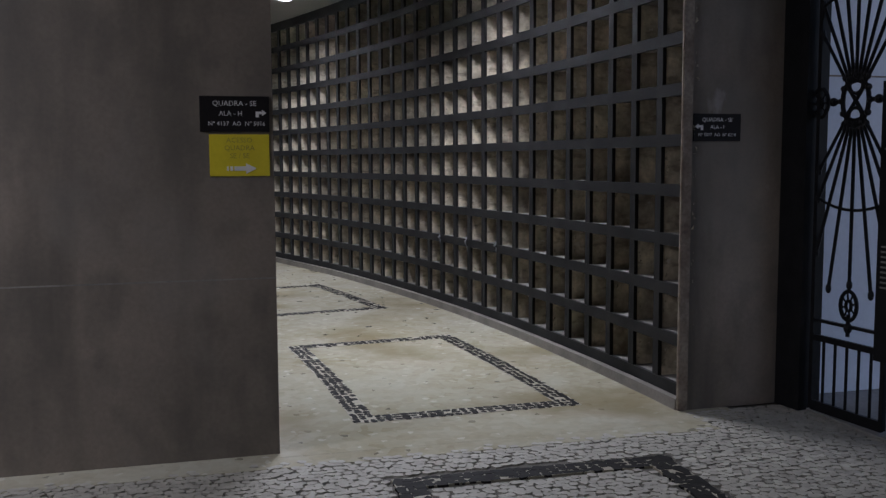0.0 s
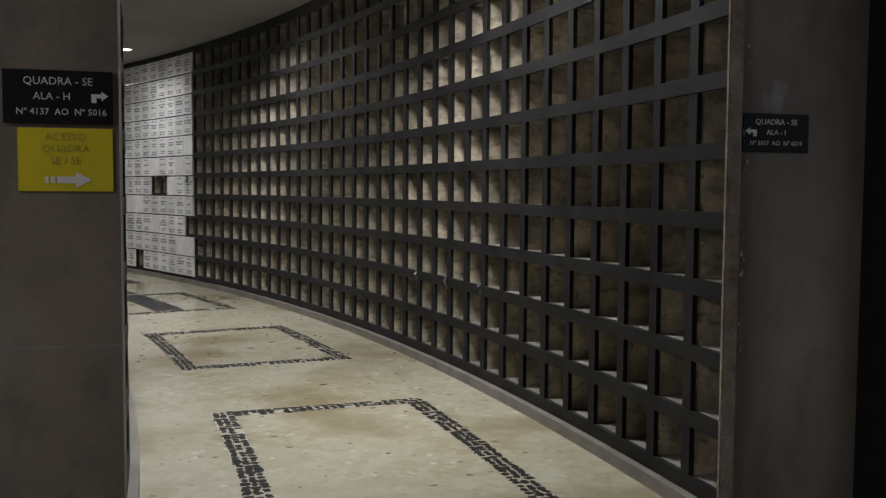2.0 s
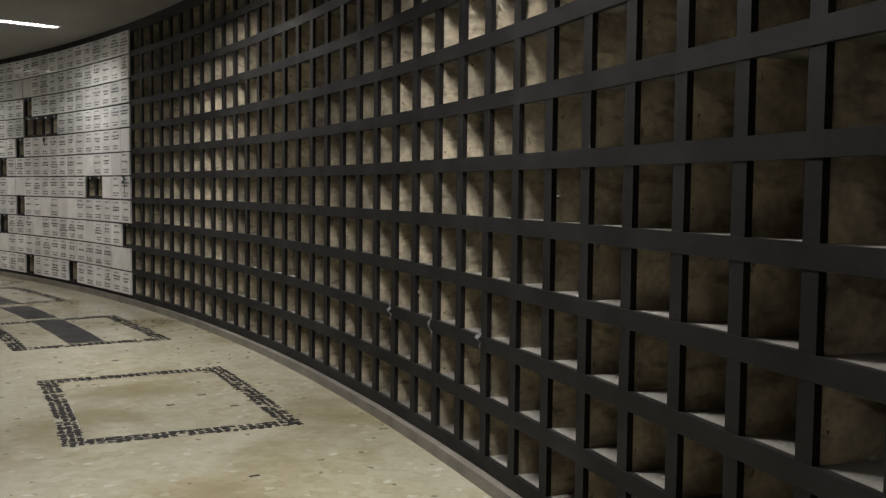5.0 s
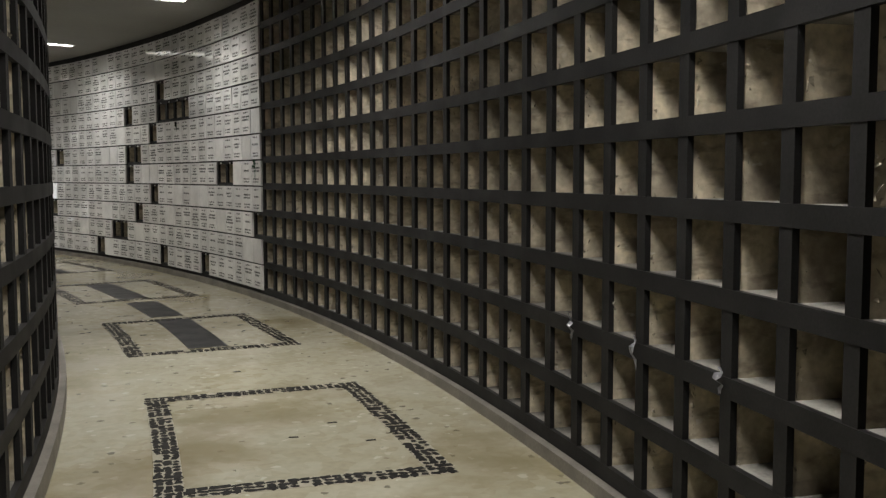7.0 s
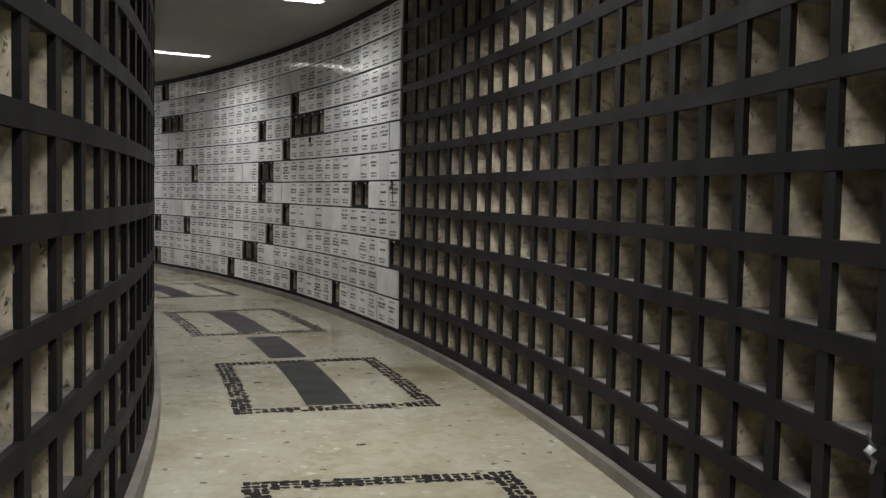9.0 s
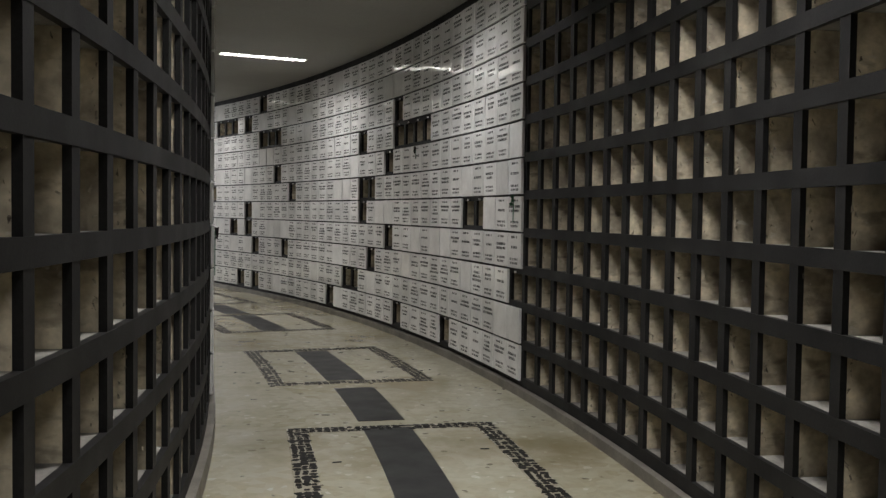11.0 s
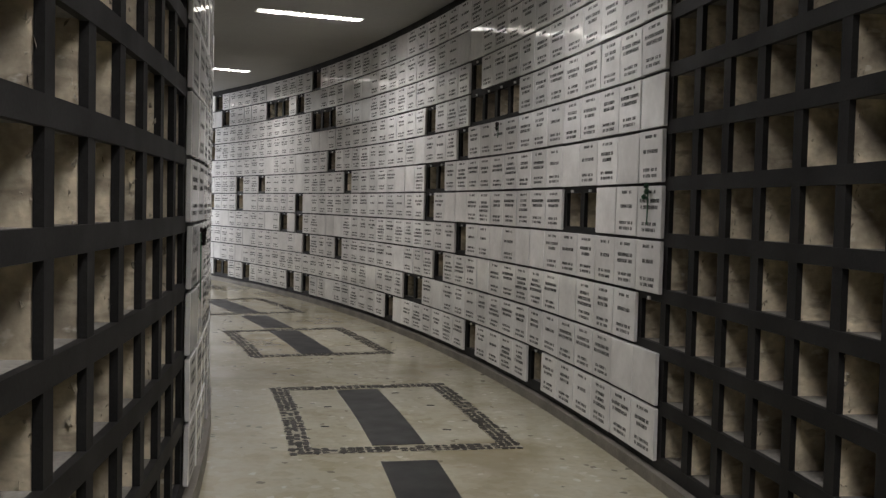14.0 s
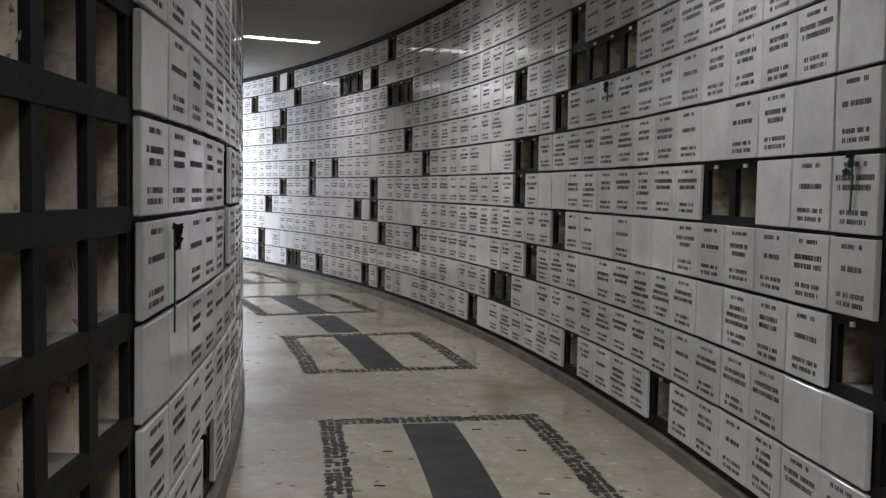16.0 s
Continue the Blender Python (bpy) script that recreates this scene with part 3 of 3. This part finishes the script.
sign_board(27.743, 28.087, -0.070, 1.684, 1.862, (("QUADRA - SE", 0.036, 0.0, 0.052), ("ALA - H", 0.034, -0.02, 0.002), ("Nº 4137  AO  Nº 5016", 0.030, 0.01, -0.049)), 1)
sign_board(30.604, 30.925, 0.1076, 1.642, 1.806, (("QUADRA - SE", 0.034, 0.0, 0.046), ("ALA - I", 0.032, 0.0, 0.002), ("Nº 5017  AO  Nº 6214", 0.027, 0.0, -0.044)), -1)
card = thing("notice", "yellow card notice with faded print and a white arrow", "sign", m=ENT @ Matrix.Translation((27.935, -0.070, 1.566)))
bm = bmesh.new()
box(bm, -0.149, 0.149, -0.003, 0, -0.105, 0.105)
part("card", bm, YELLOW, card)
up = Matrix.Rotation(math.pi / 2, 4, "X")
for body, z in (("ACESSO", 0.075), ("QUADRA", 0.036), ("SE / SE", -0.004)):
    flat_text(body, 0.036, Matrix.Translation((0.0, -0.0036, z)) @ up, FADED, "lettering", card)
bm = bmesh.new()
for x0, x1 in ((-0.065, -0.055), (-0.048, -0.034), (-0.028, 0.03)):
    box(bm, x0, x1, -0.0045, -0.003, -0.078, -0.056)
v = [bm.verts.new((x, -0.0045, z)) for x, z in ((0.03, -0.094), (0.083, -0.067), (0.03, -0.040))]
bm.faces.new(v)
part("arrow", bm, LETTER, card, "white arrow")

# ---- crumbling mortar on the niche edges ----
MORTAR = material("crumbled_mortar", (0.40, 0.36, 0.28), 0.95, vary=0.3, scale=30, fine=140, bump=0.4, tint=(0.10, 0.085, 0.065))


def mortar(wall, r, sign, edges, rows_used, seed, lift):
    rn = random.Random(seed)
    vs, fs = [], []
    for s in edges:
        for k in rows_used:
            for _ in range(rn.choice((1, 4, 8, 14))):
                w = POST_W / 2 * R_OUT / r
                side = -1 if rn.random() < 0.8 else 1
                c = P(r + sign * (FRONT + rn.uniform(0.002, 0.03)), s + side * (w - 0.003), zrail(k) + lift + rn.uniform(0.035, ROW - 0.04))
                q = rn.uniform(0.003, 0.013)
                b = len(vs)
                vs += [c + Vector((rn.uniform(-1, 1), rn.uniform(-1, 1), rn.uniform(-1.8, 1.8))) * q for _ in range(4)]
                fs += [(b, b + 1, b + 2), (b, b + 2, b + 3), (b, b + 3, b + 1), (b + 1, b + 3, b + 2)]
            for _ in range(rn.choice((0, 1, 3))):
                c = P(r + sign * rn.uniform(0.06, 0.3), s + rn.uniform(0.06, COL - 0.06), zrail(k) + lift + RAIL_H / 2 + 0.002)
                q = rn.uniform(0.004, 0.011)
                b = len(vs)
                vs += [c + Vector((rn.uniform(-1, 1), rn.uniform(-1, 1), rn.uniform(-0.2, 0.9))) * q for _ in range(4)]
                fs += [(b, b + 1, b + 2), (b, b + 2, b + 3), (b, b + 3, b + 1), (b + 1, b + 3, b + 2)]
    me = bpy.data.meshes.new("mortar_crumbs")
    me.from_pydata(vs, [], fs)
    me.materials.append(MORTAR)
    ob = tagged(new("mortar_crumbs", me), "crumbs of old mortar on the niche edges", kind="stuff")
    ob.parent = wall


mortar(wall_outer, R_OUT, 1, out_edges[:34], range(11), 31, 0.0)
mortar(wall_inner, R_IN, -1, in_edges[:28], range(11), 33, LIFT_IN)

# ---- small things on the walls ----
PLASTIC = material("clear_tape", (0.42, 0.43, 0.46), 0.2, vary=0.2, scale=30, fine=120, bump=0.2)
rnd = random.Random(11)
for col, tail in ((21, 0.03), (23, 0.05), (25, 0.0)):
    bm = bmesh.new()
    m = face_pose(R_OUT - 0.004, -col * COL, zrail(2))
    rows_v = []
    for i in range(7):
        z = 0.075 - i * (0.10 + tail) / 6
        w = rnd.uniform(0.008, 0.018) * (1.5 if i in (2, 3) else 0.7)
        x = rnd.uniform(-0.012, 0.012)
        y = -0.006 - rnd.uniform(0, 0.022) * (i < 4)
        rows_v.append([bm.verts.new(m @ Vector((x + q * w, y - rnd.uniform(0, 0.008), z + rnd.uniform(-0.006, 0.006)))) for q in (-1, 0, 1)])
    for a, b in zip(rows_v, rows_v[1:]):
        for k in range(2):
            bm.faces.new((a[k], a[k + 1], b[k + 1], b[k]))
    bmesh.ops.solidify(bm, geom=list(bm.faces), thickness=0.0015)
    tagged(part("tape", bm, PLASTIC), "torn strip of clear adhesive tape on a dark rail", "tape", group="torn tapes on the rail")

GREEN = material("faded_green_plastic", (0.05, 0.15, 0.085), 0.6, vary=0.25, scale=20, fine=90, bump=0.2)
PETAL = material("dried_petals", (0.035, 0.03, 0.028), 0.8, vary=0.3, scale=20, fine=90, bump=0.3)


def hung_flower(name, label, m, length, mat_head, seed):
    r = random.Random(seed)
    fl = thing(name, label, "flower", m=m)
    bm = bmesh.new()
    tube(bm, [(0.0, 0, 0.0), (0.003, 0, -length * 0.4), (-0.002, 0, -length)], 0.004)
    part("stem", bm, GREEN, fl)
    bm = bmesh.new()
    for i in range(14):
        t = r.uniform(0, 6.28)
        c = Vector((0.016 * math.cos(t), -0.012 + 0.008 * math.sin(3 * t), r.uniform(-0.06, 0.02)))
        a = Matrix.Translation(c) @ pose(0, 0, 0, r.uniform(-60, 60), r.uniform(-60, 60), r.uniform(0, 360))
        v = [bm.verts.new(a @ Vector(p)) for p in ((-0.013, 0, 0), (0, 0.005, -0.016), (0.013, 0, 0), (0, 0.004, 0.020))]
        bm.faces.new(v)
    bmesh.ops.solidify(bm, geom=list(bm.faces), thickness=0.0015)
    part("petals", bm, mat_head, fl)
    return fl


hung_flower("artificial_flower", "faded green plastic flower hung on a marble plate", face_pose(R_OUT - 0.038, 0.5 * COL, zrail(5) - 0.025), 0.20, GREEN, 2)
hung_flower("artificial_flower", "dried dark flower on a stem hung on a marble plate",
            face_pose(R_IN + 0.040, S_PLATES_IN + 1.12 * COL_IN, zrail(4) - 0.005) @ Matrix.Rotation(math.pi, 4, "Z"), 0.34, PETAL, 4)
hung_flower("artificial_flower", "small dark flower hung on a marble plate", face_pose(R_OUT - 0.038, 9.45 * COL, zrail(7) - 0.04), 0.12, PETAL, 6)

loose = new("marble_plate", plate_mesh(0.22, 0.24, 0, 77))
loose.matrix_world = face_pose(R_IN - 0.02, S_PLATES_IN + 5.45 * COL_IN, zrail(3) + LIFT_IN + 0.155) @ Matrix.Rotation(math.pi, 4, "Z") @ pose(0, 0, 0, 8, 0, 4)
tagged(loose, "loose white marble plate leaning in an open niche", "plate")

# ---- floor pattern ----
SQUARES = ((-15.0, -12.28, 0), (-11.19, -8.58, 1), (-6.91, -4.69, 1), (-3.03, -0.93, 1), (0.80, 3.03, 1), (4.67, 6.78, 0), (8.45, 10.55, 0), (12.3, 14.4, 0))
R_A, R_B, BORDER = 28.588, 30.035, 0.137
GROUT = material("border_grout", (0.34, 0.31, 0.23), 0.5, vary=0.12, scale=8, fine=50, bump=0.1)
STRIPES = ((-2.84, -1.01), (-0.76, 0.58), (0.98, 2.84), (4.81, 6.64), (6.9, 8.25), (8.6, 10.4), (12.45, 14.25))
for s0, s1 in STRIPES:
    bm = bmesh.new()
    arc_box(bm, 29.105, 29.44, s0, s1, -0.02, 0.003)
    tagged(part("floor_strip", bm, STRIP), "dark polished granite strip in the floor", "floor strip", kind="structure")


def stone_mesh(seed, n, h):
    """An irregular flat stone about 1 x 1, with a narrower top."""
    r = random.Random(seed)
    pts = []
    for k in range(n):
        t = 2 * math.pi * (k + 0.5) / n + r.uniform(-0.22, 0.22)
        q = r.uniform(0.50, 0.66)
        pts.append((max(-0.5, min(0.5, q * math.cos(t) * 1.15)), max(-0.5, min(0.5, q * math.sin(t) * 1.15))))
    me = bpy.data.meshes.new("stone")
    v = [(x, y, -0.01) for x, y in pts] + [(x * 0.95, y * 0.95, h) for x, y in pts]
    f = [tuple(range(n, 2 * n))] + [(k, (k + 1) % n, n + (k + 1) % n, n + k) for k in range(n)]
    me.from_pydata(v, [], f)
    return me


def lay(parent, name, meshes, poses_m, limit, mat, label):
    """Stones laid as pieces, past the limit joined into one part."""
    vs, fs = [], []
    for i, (k, m) in enumerate(poses_m):
        me = meshes[k]
        if i < limit:
            ob = new(name, me)
            ob.parent = parent
            ob.matrix_basis = m
        else:
            b = len(vs)
            vs += [m @ v.co for v in me.vertices]
            fs += [[b + j for j in p.vertices] for p in me.polygons]
    if fs:
        me = bpy.data.meshes.new(name)
        me.from_pydata(vs, [], fs)
        me.materials.append(mat)
        ob = tagged(new(name + "s", me), label, kind="stuff")
        ob.parent = parent


dark_stones = [stone_mesh(i, 4 + i % 3, 0.0) for i in range(12)]
for me in dark_stones:
    me.materials.append(DARK_STONE)
grey_stones = [me.copy() for me in dark_stones]
for me in grey_stones:
    me.materials[0] = GREY_STONE
rnd = random.Random(21)
for s0, s1, near in SQUARES:
    ss = R_OUT / 29.3
    b = BORDER * ss
    bm = bmesh.new()
    arc_box(bm, R_A, R_B, s0, s0 + b, -0.02, 0.002)
    arc_box(bm, R_A, R_B, s1 - b, s1, -0.02, 0.002)
    arc_box(bm, R_A, R_A + BORDER, s0 + b, s1 - b, -0.02, 0.002)
    arc_box(bm, R_B - BORDER, R_B, s0 + b, s1 - b, -0.02, 0.002)
    border = tagged(part("floor_border", bm, GROUT), "mosaic border of dark stones set in pale grout", "floor border", kind="structure")
    spots = []
    n3 = BORDER / 3
    step = 0.052
    for j in range(3):
        for rad in (R_A + (j + 0.5) * n3, R_B - (j + 0.5) * n3):
            n = int((s1 - s0) * rad / R_OUT / step)
            for i in range(n):
                spots.append((rad, s0 + (s1 - s0) * (i + 0.5) / n, 0))
        for s in (s0 + (j + 0.5) * n3 * ss, s1 - (j + 0.5) * n3 * ss):
            n = int((R_B - R_A - 2 * BORDER) / step)
            for i in range(n):
                spots.append((R_A + BORDER + (R_B - R_A - 2 * BORDER) * (i + 0.5) / n, s, 1))
    rnd.shuffle(spots)
    out = []
    for rad, s, turned in spots:
        if rnd.random() < 0.05:
            continue
        tight = 1.25 if s1 < -12 else 1.0
        l, w = step * tight * rnd.uniform(0.72, 1.30), n3 * tight * rnd.uniform(0.70, 1.30)
        m = face_pose(rad + rnd.uniform(-0.004, 0.004), s + rnd.uniform(-0.012, 0.012) * (not turned), 0.0032 + rnd.uniform(-0.0006, 0.0006)) @ pose(0, 0, 0, 0, 0, rnd.uniform(-22, 22) + 90 * turned)
        out.append((rnd.randrange(12), m @ Matrix.Diagonal((l, w, 1, 1))))
    faded = s0 > -1.5
    lay(border, "stone", grey_stones if faded else dark_stones, out, 290 if near else 0, GREY_STONE if faded else DARK_STONE, "dark mosaic stones")

# single dark slips set in the floor
slips = thing("floor_slips", "small dark stone slips inlaid in the floor", "floor inlay", "structure")
for r_s, s_s in ((28.86, 1.55), (29.66, 1.35), (29.72, 2.15), (29.55, 2.66), (28.95, 2.2), (29.35, -6.0), (29.62, -5.75), (29.75, -6.2), (29.3, -4.0), (29.5, -7.9), (28.9, -0.5), (29.8, -1.7), (28.85, -1.9), (28.9, 5.6), (29.7, 5.3)):
    bm = bmesh.new()
    box(bm, -0.028, 0.028, -0.009, 0.009, -0.01, 0.0025, 0, face_pose(r_s, s_s, 0) @ pose(0, 0, 0, 0, 0, 90 + rnd.uniform(-12, 12)))
    part("slip", bm, DARK_STONE, slips)

# ---- paving setts of the forecourt ----
setts = [stone_mesh(100 + i, 5 + i % 3, 0.0) for i in range(10)]
for me in setts:
    me.materials.append(PALE_STONE)
paving = thing("pavement_setts", "pale irregular stone setts with dark earth joints", "pavement", "structure", m=ENT)
spots = []
size = 0.046
for iy in range(68):
    for ix in range(121):
        x, y = 25.8 + ix * size + (iy % 2) * size / 2, -3.0 + iy * size
        if x > 31.35 or y > 0.06 or (y > -0.31 + rnd.uniform(0, 0.14) * rnd.random() and x < 30.58):
            continue
        p = ENT @ Vector((x, y, 0))
        rad, s = math.hypot(p.x, p.y), math.atan2(p.y, p.x) * R_OUT
        if -15.05 < s < -12.23 and R_A - 0.03 < rad < R_B + 0.03 and not (-14.8 < s < -12.46 and R_A + BORDER + 0.03 < rad < R_B - BORDER - 0.03):
            continue
        spots.append((x, y))
spots.sort(key=lambda q: math.hypot(q[0] - 30.5, q[1] + 0.9))
out = []
for x, y in spots:
    m = Matrix.Translation((x + rnd.uniform(-0.010, 0.010), y + rnd.uniform(-0.010, 0.010), rnd.uniform(-0.003, 0.001) if y < -0.33 else 0.0012)) @ pose(0, 0, 0, rnd.uniform(-1.5, 1.5), rnd.uniform(-1.5, 1.5), rnd.uniform(-40, 40))
    out.append((rnd.randrange(10), m @ Matrix.Diagonal((size * rnd.uniform(0.98, 1.18), size * rnd.uniform(0.94, 1.12), 1, 1))))
lay(paving, "sett", setts, out, 300, PALE_STONE, "pale paving setts")
